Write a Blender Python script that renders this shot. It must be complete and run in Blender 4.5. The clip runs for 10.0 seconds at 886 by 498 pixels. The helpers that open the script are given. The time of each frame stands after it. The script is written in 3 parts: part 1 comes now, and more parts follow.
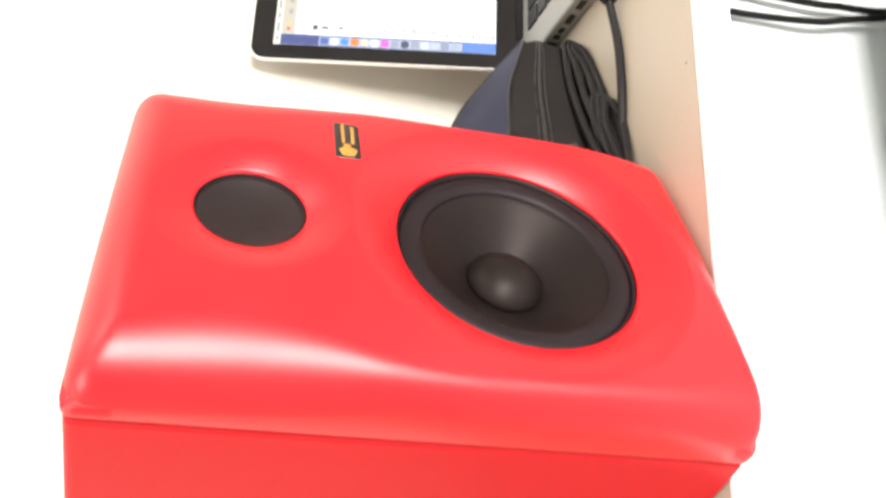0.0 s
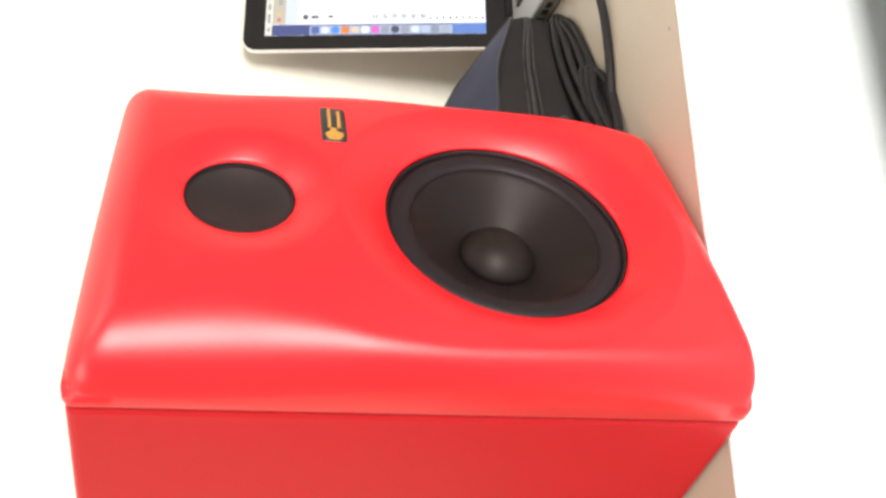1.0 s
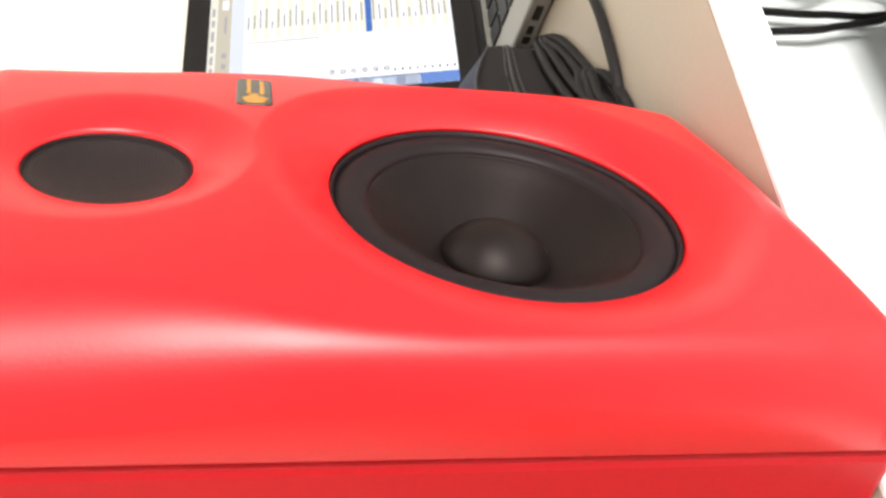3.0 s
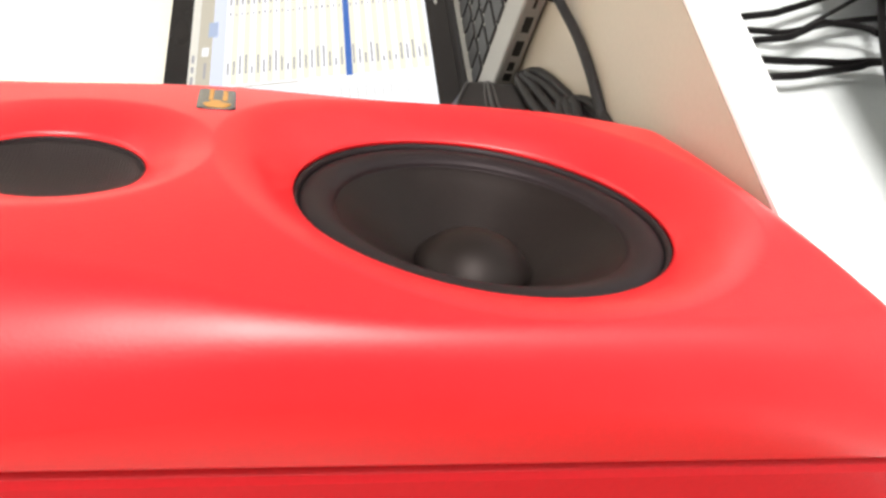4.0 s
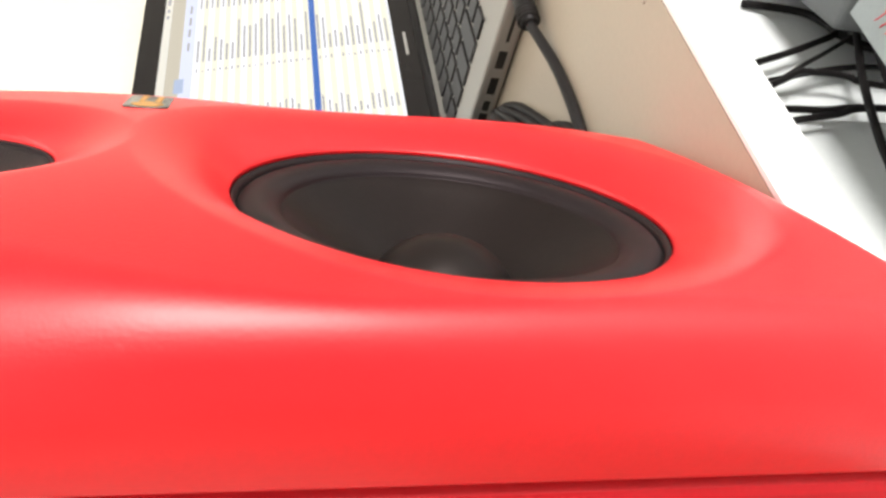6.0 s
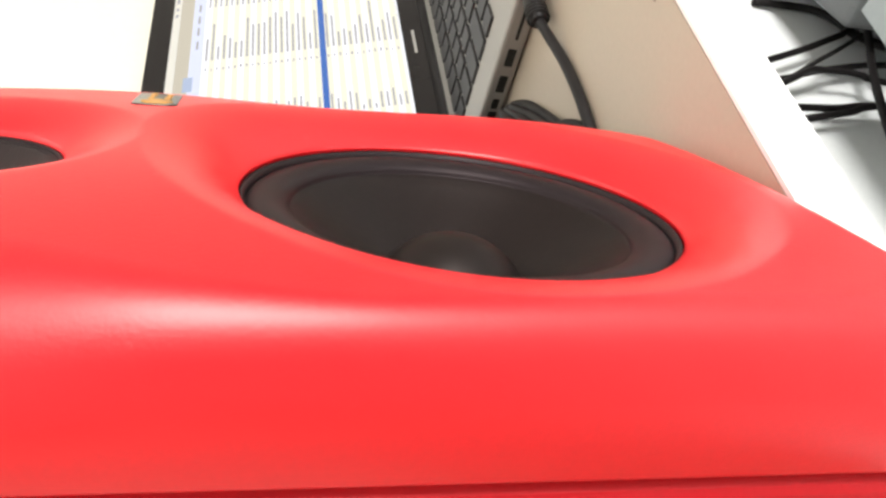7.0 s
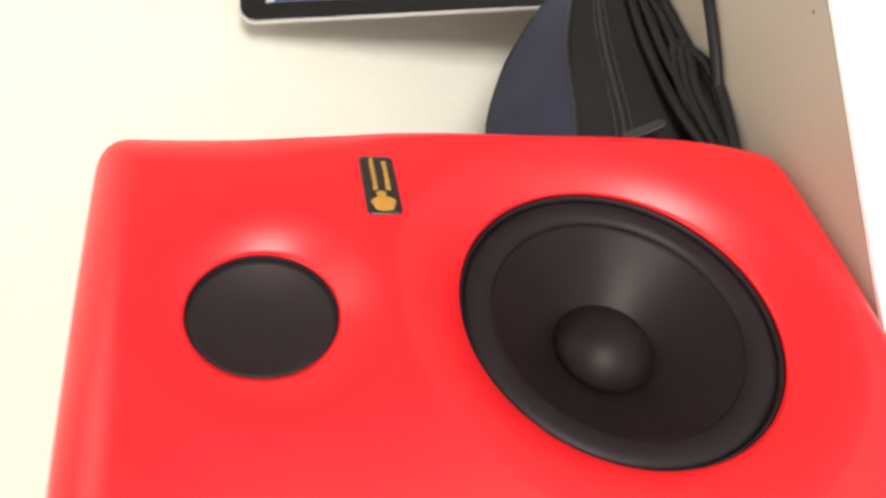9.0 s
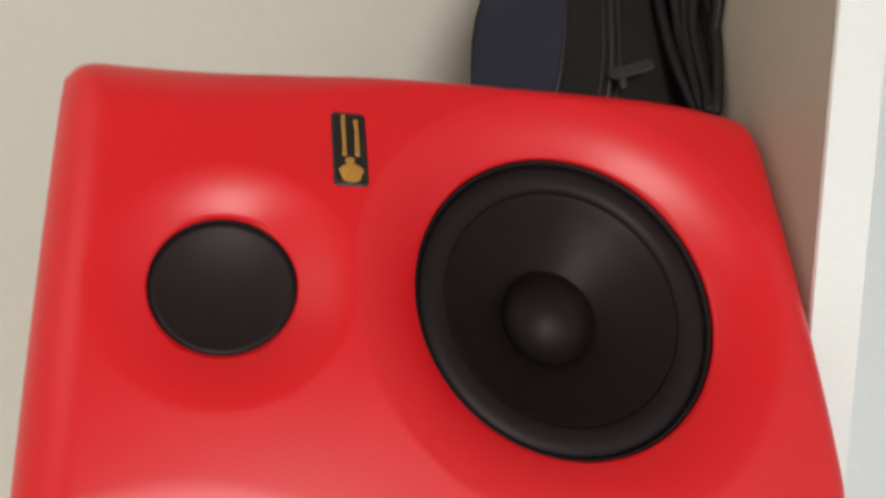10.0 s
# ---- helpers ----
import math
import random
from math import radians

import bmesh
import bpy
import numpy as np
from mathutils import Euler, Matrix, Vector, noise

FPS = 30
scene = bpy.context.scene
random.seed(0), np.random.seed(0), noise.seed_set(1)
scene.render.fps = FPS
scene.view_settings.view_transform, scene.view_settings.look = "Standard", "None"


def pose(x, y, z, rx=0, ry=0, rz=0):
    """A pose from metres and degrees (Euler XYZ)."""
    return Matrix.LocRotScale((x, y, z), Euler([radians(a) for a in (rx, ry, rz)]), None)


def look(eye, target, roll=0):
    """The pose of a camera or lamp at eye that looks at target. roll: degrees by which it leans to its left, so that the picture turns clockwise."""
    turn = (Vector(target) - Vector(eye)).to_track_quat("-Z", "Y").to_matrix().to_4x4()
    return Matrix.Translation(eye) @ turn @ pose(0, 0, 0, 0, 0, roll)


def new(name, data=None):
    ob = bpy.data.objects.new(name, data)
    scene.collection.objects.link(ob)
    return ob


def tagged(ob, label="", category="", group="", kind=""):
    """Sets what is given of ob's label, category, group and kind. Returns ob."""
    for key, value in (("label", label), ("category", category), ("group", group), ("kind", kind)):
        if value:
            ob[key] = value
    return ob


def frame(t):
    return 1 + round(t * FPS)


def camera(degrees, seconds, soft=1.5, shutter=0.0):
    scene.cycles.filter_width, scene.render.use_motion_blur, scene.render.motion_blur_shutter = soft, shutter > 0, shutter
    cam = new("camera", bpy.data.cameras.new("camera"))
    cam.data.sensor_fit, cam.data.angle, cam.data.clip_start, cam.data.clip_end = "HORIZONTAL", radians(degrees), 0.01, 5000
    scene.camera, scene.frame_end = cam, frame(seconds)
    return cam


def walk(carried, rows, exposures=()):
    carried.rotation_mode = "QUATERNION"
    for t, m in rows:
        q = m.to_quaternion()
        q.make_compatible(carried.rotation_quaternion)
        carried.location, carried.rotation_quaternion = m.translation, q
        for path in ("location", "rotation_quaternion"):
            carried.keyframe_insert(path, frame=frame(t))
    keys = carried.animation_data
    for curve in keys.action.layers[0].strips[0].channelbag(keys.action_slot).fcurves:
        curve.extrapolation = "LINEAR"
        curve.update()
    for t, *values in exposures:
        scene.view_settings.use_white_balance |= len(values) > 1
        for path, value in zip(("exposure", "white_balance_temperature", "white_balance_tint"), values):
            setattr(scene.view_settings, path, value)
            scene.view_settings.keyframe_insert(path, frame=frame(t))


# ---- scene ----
cam = camera(55.55, 10.0, soft=2.7, shutter=0.5)
PATH = [
    (0.0, (-0.1425, -0.3678, 0.9935), (-0.0071, -0.0067, 0.8876), -82.43),
    (0.5, (-0.1538, -0.3676, 0.9873), (-0.0332, 0.0008, 0.8885), -85.57),
    (0.6, (-0.1523, -0.3697, 0.9890), (-0.0345, -0.0005, 0.8901), -85.82),
    (0.7, (-0.1517, -0.3701, 0.9923), (-0.0312, -0.0025, 0.8912), -85.82),
    (1.0, (-0.1490, -0.3746, 0.9819), (-0.0195, -0.0093, 0.8831), -85.87),
    (1.5, (-0.1486, -0.3580, 0.9703), (-0.0050, 0.0029, 0.8745), -86.31),
    (2.0, (-0.1409, -0.3150, 0.9531), (0.0060, 0.0454, 0.8607), -86.77),
    (2.2, (-0.1426, -0.2990, 0.9526), (0.0077, 0.0594, 0.8578), -86.98),
    (3.3, (-0.1689, -0.2198, 0.9379), (0.0474, 0.1019, 0.8390), -87.32),
    (3.5, (-0.1709, -0.2178, 0.9379), (0.0492, 0.1007, 0.8375), -87.02),
    (4.0, (-0.1716, -0.2070, 0.9289), (0.0582, 0.1047, 0.8289), -87.16),
    (4.5, (-0.1712, -0.1868, 0.9174), (0.0824, 0.1060, 0.8178), -87.29),
    (5.0, (-0.1688, -0.1681, 0.9112), (0.0891, 0.1200, 0.8087), -87.60),
    (5.5, (-0.1690, -0.1656, 0.9117), (0.0918, 0.1192, 0.8071), -87.56),
    (7.0, (-0.1681, -0.1638, 0.9119), (0.0931, 0.1222, 0.8120), -87.49),
    (7.5, (-0.1701, -0.1668, 0.9122), (0.0910, 0.1201, 0.8148), -88.27),
    (8.0, (-0.1561, -0.1802, 0.9303), (0.0843, 0.1246, 0.8333), -89.32),
    (8.2, (-0.1374, -0.1947, 0.9495), (0.0746, 0.1317, 0.8569), -90.06),
    (8.4, (-0.1095, -0.2198, 0.9683), (0.0896, 0.1166, 0.8838), -90.38),
    (8.5, (-0.0964, -0.2327, 0.9731), (0.0842, 0.0926, 0.8962), -89.76),
    (8.6, (-0.0802, -0.2410, 0.9757), (0.0893, 0.1102, 0.8865), -90.25),
    (8.8, (-0.0593, -0.2584, 0.9794), (0.0628, 0.1089, 0.8781), -90.86),
    (9.0, (-0.0402, -0.2860, 0.9892), (0.0445, 0.0922, 0.8904), -89.74),
    (9.2, (-0.0167, -0.3060, 0.9976), (0.0433, 0.0762, 0.8959), -88.06),
    (9.4, (-0.0009, -0.3278, 0.9933), (0.0338, 0.0576, 0.8917), -85.93),
    (9.5, (0.0066, -0.3275, 0.9920), (0.0169, 0.0582, 0.8845), -86.15),
    (9.6, (0.0140, -0.3262, 0.9903), (0.0132, 0.0594, 0.8824), -86.45),
    (9.7, (0.0192, -0.3221, 0.9917), (0.0107, 0.0623, 0.8815), -86.47),
    (9.8, (0.0275, -0.3195, 0.9855), (0.0174, 0.0665, 0.8788), -87.05),
    (10.0, (0.0356, -0.3016, 0.9865), (0.0109, 0.0819, 0.8755), -87.44),
]

walk(cam, [(t, look(eye, target, roll)) for t, eye, target, roll in PATH],
     exposures=[(0.0, 0.42), (0.6, 0.14), (1.0, 0.10), (5.5, 0.0), (8.2, -0.08), (8.6, -0.22), (9.0, -0.28), (9.2, -0.42), (9.5, -0.92), (9.7, -1.18), (10.0, -1.30)])

# ---- light: one big window and two added ceiling fills, in a closed room ----
TOP = 0.74          # height of the sideboard's top
TURN = 28.03        # the loudspeaker's turn on it

world = bpy.data.worlds.new("sky")
scene.world = world
world.use_nodes = True
wn = world.node_tree.nodes
sky = wn.new("ShaderNodeTexSky")
sky.sky_type, sky.sun_disc = "NISHITA", False
sky.sun_elevation, sky.sun_rotation = radians(40), radians(90)
world.node_tree.links.new(sky.outputs[0], wn["Background"].inputs[0])
wn["Background"].inputs[1].default_value = 0.1


def area_lamp(name, place, target, sx, sy, watts, colour):
    data = bpy.data.lights.new(name, "AREA")
    data.shape, data.size, data.size_y, data.energy, data.color = "RECTANGLE", sx, sy, watts, colour
    ob = new(name, data)
    ob.matrix_world = look(place, target)
    return ob


area_lamp("window_daylight", (0.36, -2.72, 1.12), (0.0, 0.0, 0.9), 1.1, 1.0, 124, (1.0, 0.975, 0.93))
# Added fill from above with no fixture; the left one lifts the loudspeaker's side.
area_lamp("ceiling_fill", (1.35, -0.80, 2.55), (1.35, -0.80, 0.0), 1.2, 1.2, 13, (1.0, 0.95, 0.86))
area_lamp("ceiling_fill", (-1.3, -0.90, 2.55), (-1.3, -0.90, 0.0), 1.2, 1.2, 27, (1.0, 0.95, 0.86))


# ---- materials ----
def mat(name, colour, rough=0.5, metal=0.0, grain=0.0, size=200.0, bump=0.0, blotch=0.0, blotch_size=6.0, coat=0.0, rough_var=0.0, emit=0.0, spec=0.5, tint=(1, 1, 1)):
    """A Principled material with a fine grain and larger blotches in colour, relief and gloss."""
    m = bpy.data.materials.new(name)
    m.use_nodes = True
    n, l = m.node_tree.nodes, m.node_tree.links
    b = n["Principled BSDF"]
    b.inputs["Base Color"].default_value = (*colour, 1)
    b.inputs["Roughness"].default_value, b.inputs["Metallic"].default_value = rough, metal
    b.inputs["Coat Weight"].default_value, b.inputs["Specular IOR Level"].default_value = coat, spec
    b.inputs["Specular Tint"].default_value = (*tint, 1)
    if emit:
        b.inputs["Base Color"].default_value = (0.01, 0.01, 0.01, 1)
        b.inputs["Emission Color"].default_value = (*colour, 1)
        b.inputs["Emission Strength"].default_value = emit
    if not (grain or blotch or bump or rough_var):
        return m
    co = n.new("ShaderNodeTexCoord")
    fine, wide = n.new("ShaderNodeTexNoise"), n.new("ShaderNodeTexNoise")
    fine.inputs["Scale"].default_value, fine.inputs["Detail"].default_value = size, 4
    wide.inputs["Scale"].default_value, wide.inputs["Detail"].default_value = blotch_size, 5
    l.new(co.outputs["Object"], fine.inputs["Vector"])
    l.new(co.outputs["Object"], wide.inputs["Vector"])

    def spread(src, amount):
        r = n.new("ShaderNodeMapRange")
        r.inputs["From Min"].default_value, r.inputs["From Max"].default_value = 0.25, 0.75
        r.inputs["To Min"].default_value, r.inputs["To Max"].default_value = 1 - amount, 1 + amount
        l.new(src, r.inputs["Value"])
        return r.outputs["Result"]

    k = n.new("ShaderNodeMath")
    k.operation = "MULTIPLY"
    l.new(spread(fine.outputs["Fac"], grain), k.inputs[0])
    l.new(spread(wide.outputs["Fac"], blotch), k.inputs[1])
    mul = n.new("ShaderNodeMix")
    mul.data_type, mul.blend_type = "RGBA", "MULTIPLY"
    mul.inputs["Factor"].default_value = 1
    mul.inputs["A"].default_value = (*colour, 1)
    l.new(k.outputs[0], mul.inputs["B"])
    l.new(mul.outputs["Result"], b.inputs["Base Color"])
    if rough_var:
        q = n.new("ShaderNodeMath")
        q.operation, q.inputs[1].default_value = "MULTIPLY", rough
        l.new(spread(wide.outputs["Fac"], rough_var), q.inputs[0])
        l.new(q.outputs[0], b.inputs["Roughness"])
    if bump:
        bp = n.new("ShaderNodeBump")
        bp.inputs["Strength"].default_value, bp.inputs["Distance"].default_value = 1.0, bump
        l.new(fine.outputs["Fac"], bp.inputs["Height"])
        l.new(bp.outputs["Normal"], b.inputs["Normal"])
    return m


def dotted(name, colour, hole, pitch, rough=0.5):
    """A perforated sheet: small dark holes in a square pattern, with relief."""
    m = mat(name, colour, rough, spec=0.4, tint=(1.0, 0.82, 0.82))
    n, l = m.node_tree.nodes, m.node_tree.links
    b = n["Principled BSDF"]
    co = n.new("ShaderNodeTexCoord")
    sep = n.new("ShaderNodeSeparateXYZ")
    l.new(co.outputs["Object"], sep.inputs[0])
    waves = []
    for axis in ("X", "Z"):
        a = n.new("ShaderNodeMath")
        a.operation, a.inputs[1].default_value = "MULTIPLY", 2 * math.pi / pitch
        l.new(sep.outputs[axis], a.inputs[0])
        s = n.new("ShaderNodeMath")
        s.operation = "SINE"
        l.new(a.outputs[0], s.inputs[0])
        waves.append(s.outputs[0])
    p = n.new("ShaderNodeMath")
    p.operation = "ADD"
    l.new(waves[0], p.inputs[0])
    l.new(waves[1], p.inputs[1])
    r = n.new("ShaderNodeMapRange")
    r.inputs["From Min"].default_value, r.inputs["From Max"].default_value = -0.2, 0.4
    l.new(p.outputs[0], r.inputs["Value"])
    mx = n.new("ShaderNodeMix")
    mx.data_type = "RGBA"
    mx.inputs["A"].default_value, mx.inputs["B"].default_value = (*colour, 1), (*hole, 1)
    l.new(r.outputs["Result"], mx.inputs["Factor"])
    l.new(mx.outputs["Result"], b.inputs["Base Color"])
    bp = n.new("ShaderNodeBump")
    bp.invert = True
    bp.inputs["Strength"].default_value, bp.inputs["Distance"].default_value = 0.8, 0.0003
    l.new(r.outputs["Result"], bp.inputs["Height"])
    l.new(bp.outputs["Normal"], b.inputs["Normal"])
    return m


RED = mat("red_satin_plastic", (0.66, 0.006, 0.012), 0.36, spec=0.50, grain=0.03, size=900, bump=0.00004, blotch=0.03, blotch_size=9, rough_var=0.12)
# Same red as the front; shade on the cabinet's side is put into this colour.
RED_BOX_SHADED = mat("red_vinyl_cabinet_shaded", (0.43, 0.005, 0.010), 0.5, spec=0.25, grain=0.05, size=700, bump=0.00008, blotch=0.04, blotch_size=8, rough_var=0.1)
SPOT = mat("brown_spot", (0.16, 0.12, 0.09), 0.6)
GROOVE = mat("dark_red_groove", (0.22, 0.01, 0.012), 0.7)
# The warm tint of the woofer blacks stands in for red reflected light.
CONE = mat("woofer_cone_black", (0.0092, 0.0064, 0.0060), 0.43, spec=0.15, tint=(1.0, 0.84, 0.82), grain=0.15, size=500, bump=0.00006, blotch=0.1, blotch_size=20, rough_var=0.15)
RUBBER = mat("black_rubber", (0.0085, 0.0056, 0.0064), 0.5, spec=0.24, tint=(1.0, 0.82, 0.86), grain=0.1, size=800, blotch=0.12, blotch_size=30, rough_var=0.1)
DUST = mat("dust_cap_black", (0.0080, 0.0052, 0.0046), 0.47, spec=0.20, tint=(1.0, 0.86, 0.84), grain=0.1, size=600, blotch=0.1, blotch_size=40)
GRILLE = dotted("perforated_black_grille", (0.0140, 0.0092, 0.0096), (0.0030, 0.0018, 0.0018), 0.0011, 0.5)
BADGE = mat("badge_black", (0.012, 0.009, 0.008), 0.22, spec=0.5, grain=0.2, size=300, blotch=0.1)
GOLD = mat("badge_gold", (0.47, 0.22, 0.035), 0.45, 0.2, grain=0.15, size=500)
TAN = mat("tan_laminate", (0.395, 0.338, 0.268), 0.42, grain=0.03, size=350, blotch=0.05, blotch_size=5, rough_var=0.15, bump=0.00002)
EDGE = mat("white_edge_band", (0.80, 0.80, 0.79), 0.4, grain=0.02, size=300, blotch=0.03, blotch_size=6)
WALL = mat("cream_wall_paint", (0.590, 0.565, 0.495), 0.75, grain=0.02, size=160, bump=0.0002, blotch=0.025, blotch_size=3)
PANEL = mat("white_brightening_panel", (0.80, 0.82, 0.83), 0.6, grain=0.02, size=160, blotch=0.03, blotch_size=4)
# Tone for the unseen walls, darkened so that less haze reflects in the red.
FAR_WALL = mat("unseen_wall_low_bounce", (0.45, 0.43, 0.39), 0.8, grain=0.02, size=120, blotch=0.03)
WHITE = mat("white_ceiling_paint", (0.80, 0.80, 0.78), 0.8, grain=0.02, size=120, blotch=0.03)
FLOOR = mat("pale_floor_vinyl", (0.62, 0.66, 0.68), 0.45, grain=0.05, size=90, blotch=0.08, blotch_size=4, rough_var=0.15)
ALU = mat("bead_blasted_aluminium", (0.34, 0.33, 0.31), 0.5, 0.5, grain=0.03, size=1500, bump=0.00002, blotch=0.04, blotch_size=14)
LIDEDGE = mat("polished_aluminium_edge", (0.86, 0.85, 0.83), 0.32, 0.3, grain=0.02, size=900)
GLASS_BEZEL = mat("black_glass_bezel", (0.0120, 0.0105, 0.0105), 0.25, grain=0.1, size=50, spec=0.2)
HINGE = mat("hinge_black_plastic", (0.012, 0.011, 0.011), 0.6, spec=0.12, grain=0.1, size=400)
KEYCAP = mat("black_key_plastic", (0.011, 0.0098, 0.0105), 0.38, spec=0.4, grain=0.1, size=700, blotch=0.2, blotch_size=30)
PORT = mat("port_black", (0.008, 0.008, 0.008), 0.5)
NAVY = mat("navy_coated_fabric", (0.021, 0.022, 0.044), 0.66, spec=0.25, grain=0.2, size=900, bump=0.00015, blotch=0.2, blotch_size=25)
CANVAS = mat("black_canvas", (0.0130, 0.0105, 0.0100), 0.8, spec=0.2, grain=0.3, size=1200, bump=0.0003, blotch=0.2, blotch_size=20)
PIPING = mat("black_piping", (0.012, 0.011, 0.012), 0.5, grain=0.2, size=600)
ZIP = mat("dark_zip_coil", (0.026, 0.023, 0.023), 0.4, spec=0.4, grain=0.2, size=700)
CABLE = mat("black_cable_rubber", (0.0095, 0.0080, 0.0082), 0.48, spec=0.2, grain=0.15, size=300, blotch=0.2, blotch_size=18, rough_var=0.2)
GREYBOX = mat("dark_grey_plastic", (0.11, 0.115, 0.115), 0.55, grain=0.08, size=300, blotch=0.08)
CARD = mat("light_grey_card", (0.30, 0.325, 0.325), 0.65, grain=0.04, size=250, blotch=0.05)
REDINK = mat("red_print", (0.60, 0.06, 0.08), 0.6)


def glow(name, colour, strength=1.0):
    return mat(name, colour, 0.25, emit=strength)


S = 1.12
SCR_WHITE = glow("screen_white", (0.95, 0.96, 0.99), S)
SCR_BLUE = glow("screen_highlight_blue", (0.035, 0.14, 0.50), S)
SCR_DESK = glow("screen_desktop_blue", (0.07, 0.09, 0.26), S)
SCR_DESK_LIGHT = glow("screen_desktop_light_blue", (0.12, 0.24, 0.62), S)
SCR_DOCK = glow("screen_dock_grey_blue", (0.42, 0.50, 0.68), S)
SCR_STRIPE = glow("screen_pale_stripe", (0.88, 0.86, 0.70), S)
SCR_TEXT = glow("screen_text_grey", (0.40, 0.38, 0.40), S)
SCR_BAR = glow("screen_toolbar_grey", (0.57, 0.52, 0.42), S)
SCR_DARK = glow("screen_mark_dark", (0.10, 0.10, 0.11), S)
SCR_MENU = glow("screen_menu_pale", (0.80, 0.77, 0.68), S)
SCR_PALE = glow("screen_text_pale", (0.72, 0.72, 0.70), S)
SCR_LILAC = glow("screen_header_lilac", (0.72, 0.76, 0.92), S)


# ---- building helpers ----
def part(name, bm, material, parent=None, label="", smooth=True):
    """Links a bmesh as one mesh object, under a thing or a part."""
    me = bpy.data.meshes.new(name)
    bmesh.ops.recalc_face_normals(bm, faces=bm.faces)
    bm.to_mesh(me)
    bm.free()
    for p in me.polygons:
        p.use_smooth = smooth
    me.materials.append(material)
    ob = new(name, me)
    ob.parent = parent
    if label:
        ob["label"] = label
    return ob


def thing(name, m, label, category, group="", kind=""):
    ob = new(name)
    ob.empty_display_size = 0.05
    ob.matrix_world = m
    return tagged(ob, label, category, group, kind)


def box_into(bm, x0, x1, y0, y1, z0, z1, bevel=0.0, segments=2):
    r = bmesh.ops.create_cube(bm, size=1)
    for v in r["verts"]:
        v.co = Vector(((x0 + x1) / 2 + v.co.x * (x1 - x0), (y0 + y1) / 2 + v.co.y * (y1 - y0), (z0 + z1) / 2 + v.co.z * (z1 - z0)))
    if bevel:
        edges = list({e for v in r["verts"] for e in v.link_edges})
        bmesh.ops.bevel(bm, geom=edges, offset=bevel, segments=segments, affect="EDGES", profile=0.5)
    return bm


def box(x0, x1, y0, y1, z0, z1, bevel=0.0, segments=2):
    return box_into(bmesh.new(), x0, x1, y0, y1, z0, z1, bevel, segments)


def slab(x0, x1, y0, y1, z0, z1, radius, bevel, segments=8):
    """A slab with round corners in plan and softened edges."""
    bm = bmesh.new()
    ring = []
    for cx, cy, a0 in ((x1 - radius, y1 - radius, 0), (x0 + radius, y1 - radius, 90), (x0 + radius, y0 + radius, 180), (x1 - radius, y0 + radius, 270)):
        for i in range(segments + 1):
            a = radians(a0 + 90 * i / segments)
            ring.append((cx + radius * math.cos(a), cy + radius * math.sin(a), math.cos(a), math.sin(a)))
    levels = [(z0, bevel), (z0 + bevel * 0.3, bevel * 0.3), (z0 + bevel, 0), (z1 - bevel, 0), (z1 - bevel * 0.3, bevel * 0.3), (z1, bevel)]
    loops = [[bm.verts.new((x - inset * cx, y - inset * cy, z)) for x, y, cx, cy in ring] for z, inset in levels]
    k = len(ring)
    for a, b in zip(loops, loops[1:]):
        for i in range(k):
            bm.faces.new((a[i], a[(i + 1) % k], b[(i + 1) % k], b[i]))
    bm.faces.new(loops[-1])
    bm.faces.new(loops[0][::-1])
    return bm


def lathe(profile, segments=96):
    """Turns (radius, depth) about the y axis."""
    bm = bmesh.new()
    rings = []
    for r, y in profile:
        if r < 1e-6:
            rings.append([bm.verts.new((0, y, 0))])
        else:
            rings.append([bm.verts.new((r * math.cos(2 * math.pi * i / segments), y, r * math.sin(2 * math.pi * i / segments))) for i in range(segments)])
    for a, b in zip(rings, rings[1:]):
        for i in range(segments):
            j = (i + 1) % segments
            if len(b) == 1:
                bm.faces.new((a[i], a[j], b[0]))
            elif len(a) == 1:
                bm.faces.new((a[0], b[j], b[i]))
            else:
                bm.faces.new((a[i], a[j], b[j], b[i]))
    return bm


def smooth_line(points, steps=8, closed=False):
    """A Catmull-Rom line through the points."""
    pts = [Vector(p) for p in points]
    n = len(pts)
    out = []
    for i in range(n if closed else n - 1):
        if closed:
            a, b, c, d = pts[i - 1], pts[i], pts[(i + 1) % n], pts[(i + 2) % n]
        else:
            a, b, c, d = pts[max(i - 1, 0)], pts[i], pts[i + 1], pts[min(i + 2, n - 1)]
        for s in range(steps):
            t = s / steps
            out.append(0.5 * (2 * b + (c - a) * t + (2 * a - 5 * b + 4 * c - d) * t * t + (3 * b - a - 3 * c + d) * t ** 3))
    if not closed:
        out.append(pts[-1])
    return out


def tube_into(bm, points, radius, sides=10, steps=8, closed=False):
    line = smooth_line(points, steps, closed)
    n = len(line)
    rings = []
    side = None
    for i, p in enumerate(line):
        d = (line[(i + 1) % n] - line[i - 1]) if closed else (line[min(i + 1, n - 1)] - line[max(i - 1, 0)])
        d.normalize()
        if side is None:
            side = d.cross(Vector((0, 0, 1)))
            if side.length < 1e-3:
                side = d.cross(Vector((1, 0, 0)))
        side = (side - d * side.dot(d)).normalized()
        up = d.cross(side)
        r = radius(i / max(n - 1, 1)) if callable(radius) else radius
        rings.append([bm.verts.new(p + (side * math.cos(2 * math.pi * k / sides) + up * math.sin(2 * math.pi * k / sides)) * r) for k in range(sides)])
    pairs = list(zip(rings, rings[1:])) + ([(rings[-1], rings[0])] if closed else [])
    for a, b in pairs:
        for k in range(sides):
            bm.faces.new((a[k], a[(k + 1) % sides], b[(k + 1) % sides], b[k]))
    if not closed:
        bm.faces.new(rings[0][::-1])
        bm.faces.new(rings[-1])
    return bm


